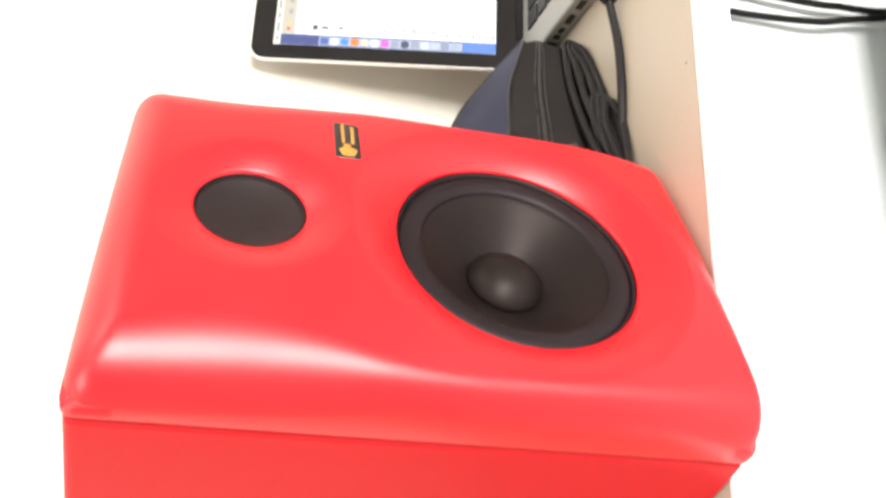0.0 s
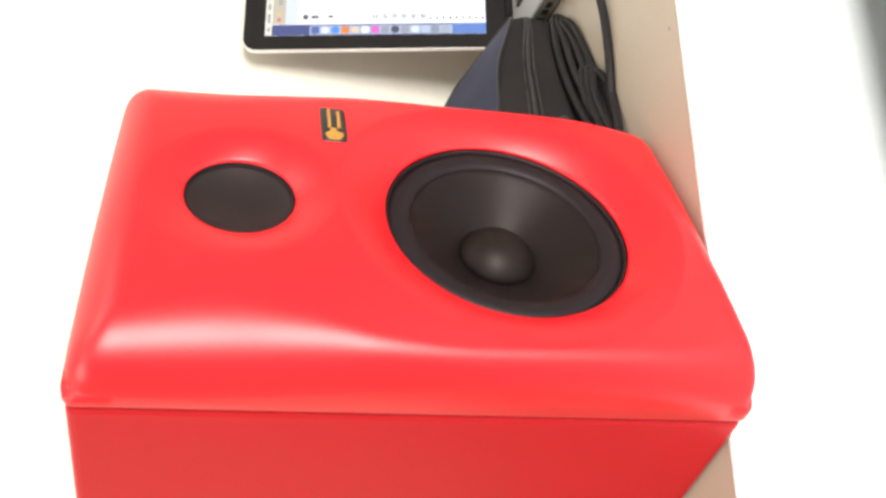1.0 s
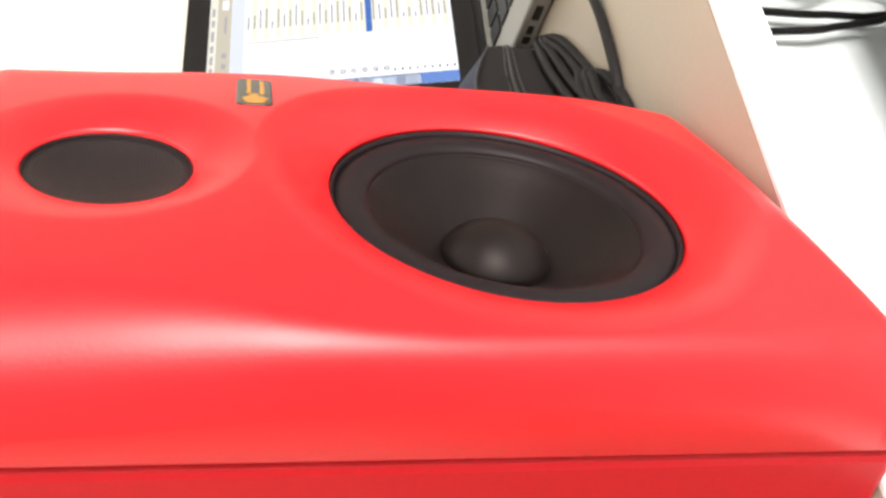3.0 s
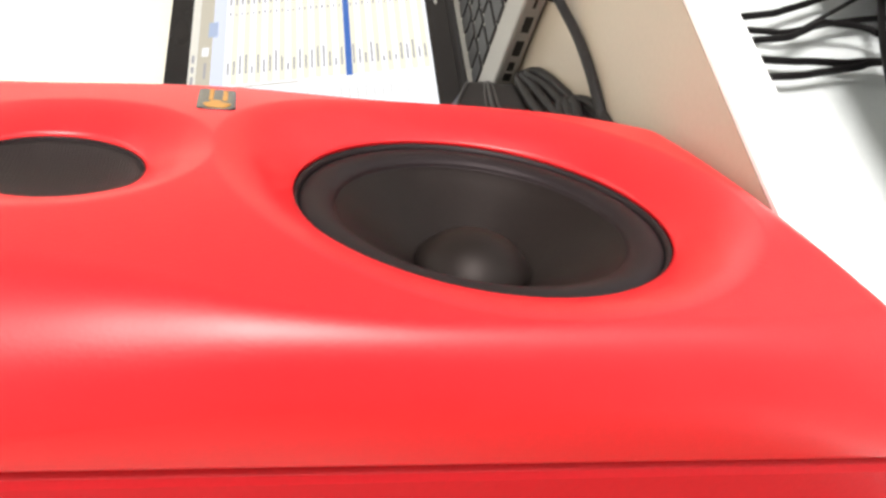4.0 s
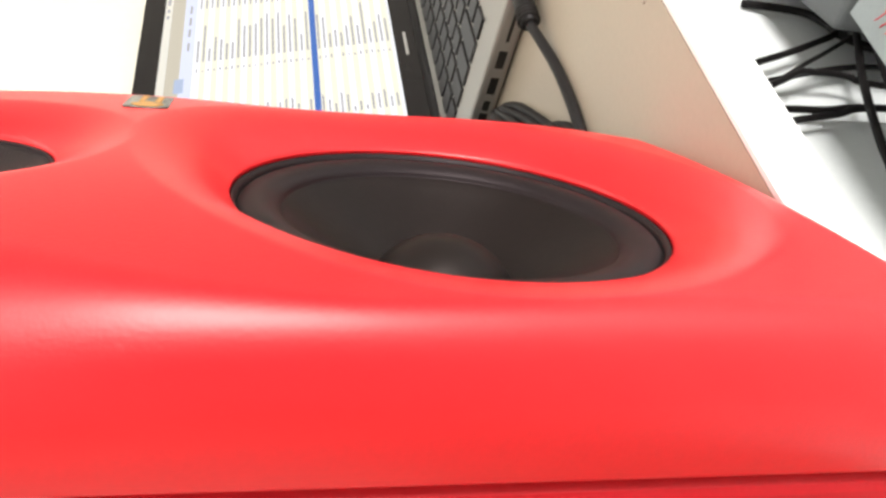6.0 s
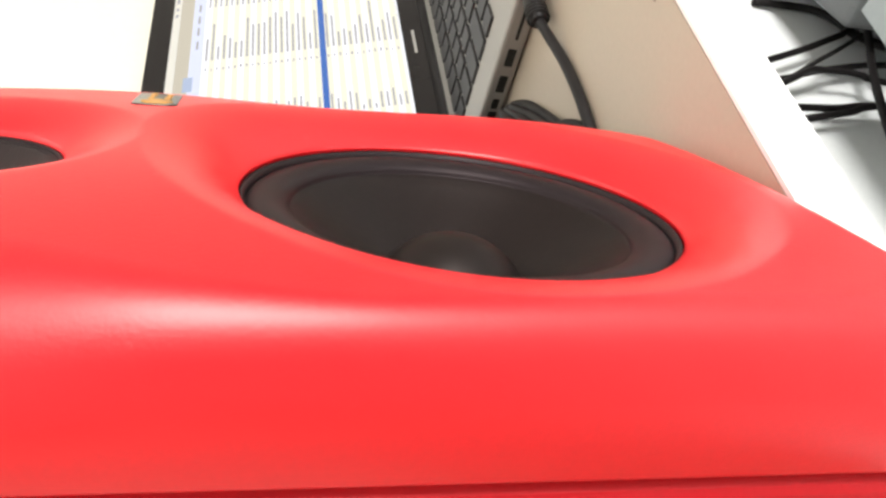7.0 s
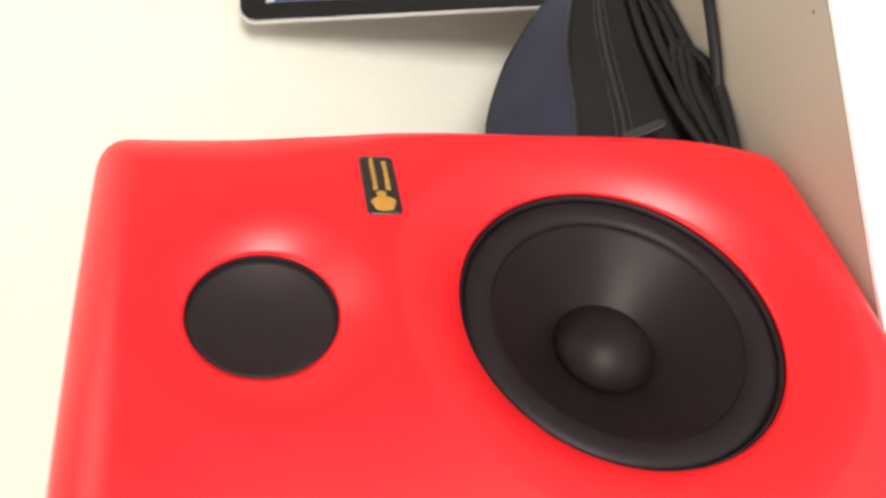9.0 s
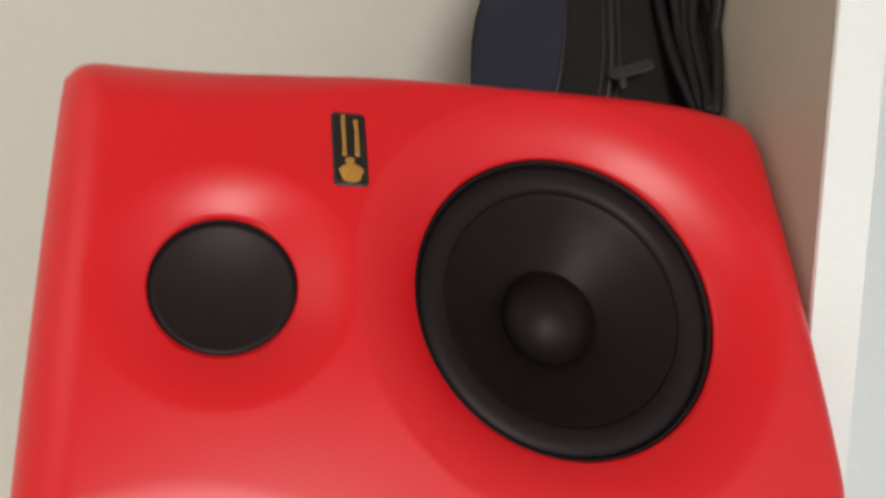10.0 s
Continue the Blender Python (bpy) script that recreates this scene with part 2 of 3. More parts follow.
def tube(points, radius, sides=10, steps=8, closed=False):
    return tube_into(bmesh.new(), points, radius, sides, steps, closed)


def setting(name, bm, material, label, category, smooth=False):
    return tagged(part(name, bm, material, smooth=smooth), label, category, kind="structure")


# ---- the room ----
setting("floor", box(-2.6, 2.8, -2.9, 0.30, -0.1, 0.0), FLOOR, "pale grey-blue smooth vinyl floor under the shelf", "floor")
setting("wall_north", box(-2.6, 2.8, 0.302, 0.42, -0.1, 2.7), WALL, "plain cream painted wall behind the shelf", "wall")
setting("wall_west", box(-2.72, -2.6, -2.9, 0.42, -0.1, 2.7), FAR_WALL, "plain unseen side wall, beige kept dark to cut reflections", "wall")
setting("wall_east", box(2.8, 2.92, -2.9, 0.42, -0.1, 2.7), FAR_WALL, "plain unseen side wall, beige kept dark to cut reflections", "wall")
bm = bmesh.new()
box_into(bm, -2.72, -0.30, -3.02, -2.9, -0.1, 2.7)
box_into(bm, 1.02, 2.92, -3.02, -2.9, -0.1, 2.7)
box_into(bm, -0.30, 1.02, -3.02, -2.9, -0.1, 0.56)
box_into(bm, -0.30, 1.02, -3.02, -2.9, 1.72, 2.7)
setting("wall_south", bm, FAR_WALL, "plain unseen wall with a wide window opening, beige kept dark to cut reflections", "wall")
setting("ceiling", box(-2.72, 2.92, -3.02, 0.42, 2.7, 2.8), WHITE, "plain white painted ceiling", "ceiling")

# Pale sheet added over the wall to lift the brightness under the shelf.
setting("added_wall_panel", box(-1.27, 1.37, 0.2965, 0.3015, 0.10, TOP - 0.035, 0.001, 1), PANEL, "added white panel that brightens the wall under the shelf", "panel")

# shelf: tan laminate top with a white edge band in front
shelf = tagged(part("sideboard_top", box(-1.35, 1.45, -0.0067, 0.300, TOP - 0.0245, TOP), TAN, smooth=False),
               "tan laminate shelf top fixed along the wall", "shelf")
part("edge_band", box(-1.35, 1.45, -0.0098, -0.0068, TOP - 0.0247, TOP + 0.0001, 0.0005, 1), EDGE, shelf, "white front edge band", smooth=False)
part("underside_board", box(-1.35, 1.45, -0.006, 0.30, TOP - 0.0275, TOP - 0.0248), EDGE, shelf, "white underside", smooth=False)
for x in (-1.30, 1.38):
    part("side_panel", box(x, x + 0.022, 0.0, 0.30, 0.0, TOP - 0.0276, 0.001, 1), EDGE, shelf, "white side panel", smooth=False)
dot = part("pencil_dot", lathe([(0.0, -0.0001), (0.0008, -0.0001), (0.0008, 0.0), (0.0, 0.0)], 12), SPOT, shelf, "small dark spot")
dot.matrix_world = pose(0.132, 0.002, TOP + 0.0002, 90)

# ---- the loudspeaker ----
W2, HT, SEAM = 0.0985, 0.300, 0.0255
WZ, WR, WRIM = 0.1067, 0.0626, 0.088
TZ, TR, TRIM = 0.2381, 0.0251, 0.0450
TY = -0.0042


def shoulder(z):
    """Radius of the rounded side edges: wide at the tweeter and at the foot, tight beside the woofer."""
    stops = ((0.0, 0.034), (0.02, 0.0230), (0.045, 0.0150), (0.08, 0.0125), (0.12, 0.0115), (0.15, 0.0115), (0.18, 0.0160), (0.21, 0.0260), (0.245, 0.034), (0.278, 0.031), (0.30, 0.023))
    k = 0
    while k < len(stops) - 2 and z > stops[k + 1][0]:
        k += 1

    def slope(m):
        lo, hi = stops[max(m - 1, 0)], stops[min(m + 1, len(stops) - 1)]
        return (hi[1] - lo[1]) / (hi[0] - lo[0])

    (a, ra), (b, rb) = stops[k], stops[k + 1]
    h = b - a
    t = min(1.0, max(0.0, (z - a) / h))
    return (ra * (1 + 2 * t) * (1 - t) ** 2 + slope(k) * h * t * (1 - t) ** 2
            + rb * t * t * (3 - 2 * t) - slope(k + 1) * h * t * t * (1 - t))


def baffle_depth(x, z):
    """Depth of the moulded front: bulged, round-shouldered, with a shallow dish round each driver."""
    crown = 0.48 + 0.56 * math.exp(-((z - 0.145) / 0.068) ** 2)
    base = -0.0154 + (0.44 if z > 0.148 else 0.20) * (z - 0.148) ** 2 + crown * x * x
    r = shoulder(z)
    low, high = 0.016, 0.021
    ex = max(0.0, (abs(x) - (W2 - r)) / r)
    ez = max(0.0, (z - (HT - high)) / high, (low - z) / low)
    rz = high if z > HT / 2 else low
    e = (ex ** 4 + ez ** 4) ** 0.25
    if e > 0:
        side = min(0.4 * r + 0.42 * (SEAM - 0.001 - base), SEAM - 0.0012 - base)
        bend = 2.5 if z < HT / 2 else 4
        drop = (side * ex ** bend + rz * ez ** bend) / (ex ** bend + ez ** bend)
        drop += (SEAM - 0.0015 - base - drop) * (min(1.0, ex) * min(1.0, ez)) ** (2.5 if z < HT / 2 else 3.5)
        q = min(1.0, e) * 0.996
        y = min(SEAM - 0.001, base + drop * (1 - max(0.0, 1 - q ** 2.1) ** (1 / 2.1)))
    else:
        y = base
    for cz, re, rd, yc in ((WZ, WR, WRIM, 0.0), (TZ, TR, TRIM, TY)):
        r = math.hypot(x, z - cz)
        if r < rd:
            w = max(0.0, (r - re) / (rd - re))
            k = 0.48 * w + 0.52 * (1 - (1 - w) ** 2)
            y = yc + (y - yc) * k
    return y


def baffle_mesh():
    bm = bmesh.new()
    split = 0.1835
    for cz, re, yc, z0, z1 in ((WZ, WR, 0.0, 0.0, split), (TZ, TR, TY, split, HT)):
        nx, nz = 140, 84
        across = [W2 * math.sin(math.pi / 2 * math.sin(math.pi * (i / nx - 0.5))) for i in range(nx + 1)]
        across = [(across[i] - across[nx - i]) / 2 for i in range(nx + 1)]
        rim = [(across[i], z0) for i in range(nx)] + [(W2, z0 + (z1 - z0) * i / nz) for i in range(nz)]
        rim += [(across[nx - i], z1) for i in range(nx)] + [(-W2, z1 - (z1 - z0) * i / nz) for i in range(nz)]
        steps = 84
        rows = []
        for dr, dy in ((0.0008, 0.009), (0.0006, 0.003), (0.0003, 0.0012), (0.0001, 0.0004)):
            rows.append([bm.verts.new(((re + dr) * (x / math.hypot(x, z - cz)), yc + dy, cz + (re + dr) * ((z - cz) / math.hypot(x, z - cz)))) for x, z in rim])
        for s in range(steps + 1):
            f = 1 - (1 - s / steps) ** 2.4
            row = []
            for x, z in rim:
                d = math.hypot(x, z - cz)
                px, pz = x * re / d, cz + (z - cz) * re / d
                qx, qz = px + (x - px) * f, pz + (z - pz) * f
                row.append(bm.verts.new((qx, baffle_depth(qx, qz), qz)))
            rows.append(row)
        k = len(rim)
        for a, b in zip(rows, rows[1:]):
            for i in range(k):
                bm.faces.new((a[i], a[(i + 1) % k], b[(i + 1) % k], b[i]))
        # straight wall back to the seam
        last = rows[-1]
        for y, inset in ((SEAM - 0.0006, 1.0), (SEAM, 0.997), (SEAM, 0.95)):
            ring = [bm.verts.new((x * inset, y, HT / 2 + (z - HT / 2) * inset)) for x, z in rim]
            for i in range(k):
                j = (i + 1) % k
                if abs(rim[i][1] - split) > 1e-6 or abs(rim[j][1] - split) > 1e-6:
                    bm.faces.new((last[i], last[j], ring[j], ring[i]))
            last = ring
    bmesh.ops.remove_doubles(bm, verts=bm.verts, dist=0.0000002)
    soft = 0.0055
    for v in bm.verts:
        dx = abs(v.co.x) - (W2 - soft)
        dz = abs(v.co.z - HT / 2) - (HT / 2 - soft)
        if dx > 0 and dz > 0:
            k = max(dx, dz) / math.hypot(dx, dz)
            v.co.x = math.copysign(W2 - soft + dx * k, v.co.x)
            v.co.z = HT / 2 + math.copysign(HT / 2 - soft + dz * k, v.co.z - HT / 2)
    return bm


speaker = thing("studio_monitor", pose(-0.0012, -0.0015, TOP, 0, 0, TURN), "bright red two-way studio loudspeaker standing on the shelf", "loudspeaker")
part("front_baffle", baffle_mesh(), RED, speaker, "moulded satin red front")
part("cabinet", box(-0.0977, 0.0977, SEAM + 0.0012, 0.232, 0.0010, 0.2991, 0.0042, 3), RED_BOX_SHADED, speaker, "red box, darkened for the shade on its side", smooth=False)
bm = bmesh.new()
box_into(bm, -0.0955, 0.0955, SEAM - 0.001, SEAM + 0.0018, 0.003, 0.008)
box_into(bm, -0.0955, 0.0955, SEAM - 0.001, SEAM + 0.0018, 0.292, 0.297)
box_into(bm, -0.0955, -0.0905, SEAM - 0.001, SEAM + 0.0018, 0.008, 0.292)
box_into(bm, 0.0905, 0.0955, SEAM - 0.001, SEAM + 0.0018, 0.008, 0.292)
part("seam_groove", bm, GROOVE, speaker, smooth=False)
for x in (-0.07, 0.07):
    for y in (0.06, 0.20):
        foot = part("rubber_foot", lathe([(0, 0), (0.010, 0), (0.010, 0.0018), (0, 0.0018)], 20), RUBBER, speaker)
        foot.matrix_local = pose(x, y, 0.0, 90)

woofer = part("woofer", lathe([(0.0628, 0.010), (0.0626, 0.0014), (0.0623, 0.0009), (0.0616, 0.0010), (0.0608, 0.0030), (0.0602, 0.012)]), RUBBER, speaker, "black woofer basket rim")
woofer.matrix_local = pose(0, 0, WZ)
roll = [(0.0611, 0.0036)] + [(0.0549 + 0.0060 * math.cos(math.pi * i / 16), 0.0040 - 0.0030 * math.sin(math.pi * i / 16) + 0.0014 * i / 16) for i in range(17)] + [(0.0484, 0.0056)]
part("surround", lathe(roll), RUBBER, woofer, "dull black rubber surround")
cone = [(0.0490, 0.0054), (0.0483, 0.0056), (0.0476, 0.0060)] + [(0.0468 - 0.0304 * i / 12, 0.0066 + 0.0190 * (i / 12) ** 0.94) for i in range(1, 13)]
part("cone", lathe(cone), CONE, woofer, "satin black cone")
CAP_R, CAP_H = 0.0198, 0.0102
ball = (CAP_R ** 2 + CAP_H ** 2) / (2 * CAP_H)
cap = [(CAP_R * (1 - i / 14), 0.0204 - CAP_H + ball - math.sqrt(ball ** 2 - (CAP_R * (1 - i / 14)) ** 2)) for i in range(15)]
part("dust_cap", lathe([(0.0202, 0.0250), (0.0202, 0.0212)] + cap), DUST, woofer, "domed black dust cap")

tweeter = part("tweeter", lathe([(0.0252, 0.012), (0.0251, 0.0008), (0.0249, 0.0003), (0.0245, 0.0003), (0.0242, 0.0007), (0.0240, 0.008)]), RUBBER, speaker, "black tweeter ring")
tweeter.matrix_local = pose(0, TY, TZ)
part("grille", lathe([(0.0243, 0.0016)] + [(0.0240 * (1 - i / 12), 0.0010 + 0.0050 * (1 - (1 - i / 12) ** 2.2)) for i in range(13)], 64), GRILLE, tweeter, "fine black metal mesh, dished inwards")


def on_front(u, v, lift):
    """A point on the front, lifted off it."""
    e = 0.0005
    y = baffle_depth(u, v)
    nx, nz = -(baffle_depth(u + e, v) - baffle_depth(u - e, v)) / (2 * e), -(baffle_depth(u, v + e) - baffle_depth(u, v - e)) / (2 * e)
    n = Vector((nx, 1, nz)).normalized() * -1
    return Vector((u, y, v)) + n * lift


def patch(outline_fn, u0, u1, v0, v1, lift, nu=16, nv=8):
    """A thin plate that follows the front; outline_fn tells the half-width of the plate at each u."""
    bm = bmesh.new()
    grid = []
    for i in range(nu + 1):
        u = u0 + (u1 - u0) * i / nu
        lo, hi = outline_fn(i / nu)
        grid.append([(u, v0 + (v1 - v0) * (lo + (hi - lo) * j / nv)) for j in range(nv + 1)])
    top = [[bm.verts.new(on_front(u, v, lift)) for u, v in row] for row in grid]
    low = [[bm.verts.new(on_front(u, v, 0.0)) for u, v in row] for row in grid]
    for i in range(nu):
        for j in range(nv):
            bm.faces.new((top[i][j], top[i + 1][j], top[i + 1][j + 1], top[i][j + 1]))
    for i in range(nu):
        bm.faces.new((top[i][0], low[i][0], low[i + 1][0], top[i + 1][0]))
        bm.faces.new((top[i][nv], top[i + 1][nv], low[i + 1][nv], low[i][nv]))
    for j in range(nv):
        bm.faces.new((top[0][j], top[0][j + 1], low[0][j + 1], low[0][j]))
        bm.faces.new((top[nu][j], low[nu][j], low[nu][j + 1], top[nu][j + 1]))
    return bm


def round_ends(t):
    e = min(t, 1 - t) / 0.05
    k = 0.0 if e >= 1 else 0.10 * (1 - math.sqrt(max(0.0, 1 - (1 - e) ** 2)))
    return k, 1 - k


badge = part("badge", patch(round_ends, 0.0365, 0.0695, 0.1878, 0.2008, 0.0004, 24, 8), BADGE, speaker, "small black badge with a gold emblem")


def blob(t):
    h = 0.5 * math.sqrt(max(0.0, 1 - (2 * t - 1) ** 2)) * (0.9 + 0.1 * math.cos(9 * t))
    return 0.5 - h, 0.5 + h


part("emblem", patch(blob, 0.0380, 0.0462, 0.1892, 0.1990, 0.0006, 16, 6), GOLD, badge, "rounded gold emblem")
part("emblem_tip", patch(blob, 0.0455, 0.0490, 0.1925, 0.1965, 0.0006, 8, 4), GOLD, badge)
for v, u_end in ((0.1955, 0.0668), (0.1906, 0.0662)):
    u = 0.0495
    while u < u_end:
        wide = random.uniform(0.0014, 0.0024)
        part("print_bar", patch(lambda t: (0.0, 1.0), u, u + wide, v, v + random.uniform(0.0013, 0.0018), 0.0006, 2, 2), GOLD, badge)
        u += wide + 0.0004

# ---- the laptop ----
LX, LY = 0.2508, 0.2198
laptop = thing("laptop", pose(LX, LY, TOP, 0, 0, -0.26), "open silver aluminium laptop with a lit screen on the shelf", "laptop")
LW, LD = 0.325, 0.2240
base = part("base", slab(0, LW, -LD, 0.008, 0.0012, 0.0160, 0.012, 0.0022), ALU, laptop, "silver aluminium body", smooth=False)
part("trackpad", slab(0.110, 0.215, -0.212, -0.136, 0.0150, 0.01630, 0.004, 0.0002, 4), ALU, base, smooth=False)


def key_mesh(w, d):
    me = bpy.data.meshes.new("key")
    bm = bmesh.new()
    box_into(bm, -w / 2, w / 2, -d / 2, d / 2, 0, 0.0016)
    for v in bm.verts:
        if v.co.z > 0.001:
            v.co.x *= 0.92
            v.co.y *= 0.92
    bm.to_mesh(me)
    bm.free()
    me.materials.append(KEYCAP)
    return me


key_cache = {}
pitch = 0.0190
for row, (widths, depth) in enumerate((([1] * 14, 0.5), ([1] * 13 + [1.5], 1), ([1.5] + [1] * 13, 1), ([1.8] + [1] * 11 + [1.7], 1), ([2.35] + [1] * 10 + [2.15], 1), ([1, 1, 1, 1.25, 5, 1.25, 1, 1, 1, 1], 1))):
    scale = 0.272 / sum(widths)
    x = 0.0265
    y = -0.0215 if row == 0 else -0.0155 - pitch * (row - 0.5) * 0.97 - 0.0048
    for wd in widths:
        w = wd * scale
        size = (round(w - 0.0032, 4), round(pitch * depth - 0.0032, 4))
        if size not in key_cache:
            key_cache[size] = key_mesh(*size)
        k = new("key", key_cache[size])
        k.parent = base
        k.location = (x + w / 2, y, 0.01615)
        x += w
for name, y, d, z0, z1 in (("power_port", -0.020, 0.016, 0.0060, 0.0108), ("network_port", -0.0405, 0.0155, 0.0035, 0.0125), ("data_port", -0.0560, 0.0072, 0.0050, 0.0110), ("display_port", -0.0656, 0.0082, 0.0058, 0.0106),
                           ("usb_port", -0.0815, 0.0132, 0.0052, 0.0110), ("usb_port", -0.1015, 0.0132, 0.0052, 0.0110), ("card_slot", -0.1270, 0.0250, 0.0068, 0.0092), ("audio_port", -0.1480, 0.0060, 0.0052, 0.0110)):
    part(name, box(-0.0004, 0.004, y - d / 2, y + d / 2, z0, z1, 0.0008, 2), PORT, base, smooth=False)
part("hinge", tube([(0.03, 0.0005, 0.0165), (0.295, 0.0005, 0.0165)], 0.0052, 14, 1), HINGE, laptop, "black hinge cover")

TILT = 14.9
LH = 0.2345
lid = part("lid", slab(0, LW, 0.0, LH, -0.0052, 0.0, 0.012, 0.0012), LIDEDGE, laptop, "silver lid with black glass front", smooth=False)
lid.matrix_local = pose(0, 0.0, 0.0160, 90 - TILT)
part("bezel", slab(0.0007, LW - 0.0007, 0.0008, LH - 0.0007, -0.0010, 0.0010, 0.0115, 0.0003), GLASS_BEZEL, lid, "black glass bezel", smooth=False)
SX0, SX1, SY0, SY1 = 0.0140, 0.3035, 0.0225, 0.2150
screen = part("display", box(SX0, SX1, SY0, SY1, 0.0004, 0.0012), SCR_WHITE, lid, "lit display with a file list", smooth=False)


def screen_piece(name, rects, material, level, label=""):
    bm = bmesh.new()
    for x0, x1, y0, y1 in rects:
        box_into(bm, x0, x1, y0, y1, 0.0012, 0.00125 + 0.00012 * level)
    return part(name, bm, material, screen, label, smooth=False)


screen_piece("desktop_strip", [(SX0, 0.0245, 0.0510, SY1)], SCR_DESK, 1)
screen_piece("desktop_strip", [(SX0, 0.0245, SY0, 0.0510)], SCR_DESK_LIGHT, 1)
screen_piece("menu_bar", [(SX0, SX1, 0.2090, SY1)], SCR_MENU, 2, "pale menu bar")
screen_piece("dock", [(0.0145, 0.0232, 0.0515, 0.1760)], SCR_DOCK, 2, "grey-blue row of icons")
for i, c in enumerate(((0.10, 0.16, 0.42), (0.75, 0.80, 0.90), (0.10, 0.30, 0.80), (0.85, 0.25, 0.06), (0.75, 0.62, 0.48), (0.90, 0.90, 0.92), (0.75, 0.15, 0.60), (0.35, 0.35, 0.45), (0.08, 0.09, 0.12), (0.35, 0.36, 0.42), (0.70, 0.78, 0.88), (0.50, 0.58, 0.72), (0.28, 0.32, 0.42), (0.40, 0.46, 0.55))):
    y = 0.1712 - 0.0087 * i
    icon = slab(0.0152, 0.0224, y - 0.0036, y + 0.0036, 0.0012, 0.0017, 0.003 if i % 3 else 0.0015, 0.0001, 4)
    part("icon", icon, glow("icon_colour", c, S), screen, smooth=False)
screen_piece("window_toolbar", [(0.0250, SX1, 0.1975, 0.2088)], SCR_BAR, 1, "grey-beige toolbar")
screen_piece("window_header", [(0.0250, SX1, 0.1870, 0.1973)], SCR_LILAC, 1, "pale lilac header")
screen_piece("tab", [(0.1300, 0.1480, 0.1935, 0.2010)], SCR_DOCK, 2)
screen_piece("toolbar_mark", [(0.0450, 0.0500, 0.2005, 0.2040)], SCR_TEXT, 2)
screen_piece("toolbar_mark", [(0.0560, 0.0610, 0.2005, 0.2040)], SCR_TEXT, 2)
screen_piece("toolbar_mark", [(0.0820, 0.1000, 0.2012, 0.2030)], SCR_TEXT, 2)
for x in (0.185, 0.205, 0.222, 0.240):
    screen_piece("header_mark", [(x, x + 0.011, 0.1912, 0.1930)], SCR_TEXT, 2)
marks = [(x, x + wide, 0.2108, 0.2130) for x, wide in ((0.0180, 0.0035), (0.0265, 0.0090), (0.0400, 0.0060), (0.0500, 0.0080), (0.0625, 0.0070), (0.0740, 0.0110), (0.0900, 0.0065), (0.1010, 0.0085), (0.2350, 0.0045), (0.2450, 0.0040), (0.2560, 0.0120))]
tagged(screen_piece("menu_words", marks, SCR_TEXT, 3), kind="stuff")
for x, colour in ((0.0280, (0.75, 0.16, 0.13)), (0.0335, (0.78, 0.55, 0.20))):
    part("window_button", slab(x, x + 0.0034, 0.2014, 0.2048, 0.0012, 0.0017, 0.0016, 0.0001, 4), glow("window_button_colour", colour, S), screen, smooth=False)
screen_piece("search_field", [(0.1080, 0.1180, 0.2000, 0.2052)], SCR_WHITE, 2)
screen_piece("scroll_bar", [(0.1750, 0.2300, 0.0237, 0.0247)], SCR_PALE, 3)
rows = 34
step = (0.1862 - 0.0250) / rows
stripes, words, side_words = [], [], []
for i in range(rows):
    y = 0.1862 - step * (i + 0.5)
    if i % 2:
        stripes.append((0.0725, SX1, y - step * 0.5, y + step * 0.5))
    words.append((0.0840, 0.0875 + random.random() * 0.021, y - 0.0007, y + 0.0007))
    words.append((0.1545, 0.1560 + random.random() * 0.003, y - 0.0006, y + 0.0006))
    words.append((0.1680, 0.1860 + random.random() * 0.046, y - 0.0008, y + 0.0008))
    words.append((0.2450, 0.2550 + random.random() * 0.030, y - 0.0007, y + 0.0007))
for i in range(22):
    y = 0.1790 - i * 0.0064
    side_words.append((0.0460, 0.0500 + random.random() * 0.014, y - 0.0006, y + 0.0006))
tagged(screen_piece("list_stripes", stripes, SCR_STRIPE, 1, "pale alternate rows"), kind="stuff")
tagged(screen_piece("list_text", words, SCR_TEXT, 2, "unreadable grey text lines"), kind="stuff")
tagged(screen_piece("sidebar_text", side_words, SCR_PALE, 2), kind="stuff")
screen_piece("divider", [(0.0690, 0.0700, 0.1280, 0.1860)], SCR_BAR, 2)
screen_piece("selection_bar", [(0.0715, SX1, 0.0860, 0.0910)], SCR_BLUE, 4, "blue selected row")
for i in range(6):
    ring = lathe([(0.0021, 0), (0.0021, -0.0003), (0.0014, -0.0003), (0.0014, 0)], 20)
    button = part("round_button", ring, SCR_DARK, screen)
    button.matrix_local = pose(0.0322, 0.1190 - 0.0084 * i, 0.0013, -90)
ticks = [(0.0290, 0.0312, 0.0700 - 0.0057 * i, 0.0714 - 0.0057 * i) for i in range(9)] + [(0.0300, 0.0345, 0.1780, 0.1820), (0.0310, 0.0335, 0.1690, 0.1750), (0.0315, 0.0335, 0.1560, 0.1600)]
tagged(screen_piece("button_marks", ticks, SCR_DARK, 2), kind="stuff")
part("model_mark", box(0.1470, 0.1780, 0.0125, 0.0147, 0.0009, 0.00115), ALU, lid, "small silver lettering strip", smooth=False)

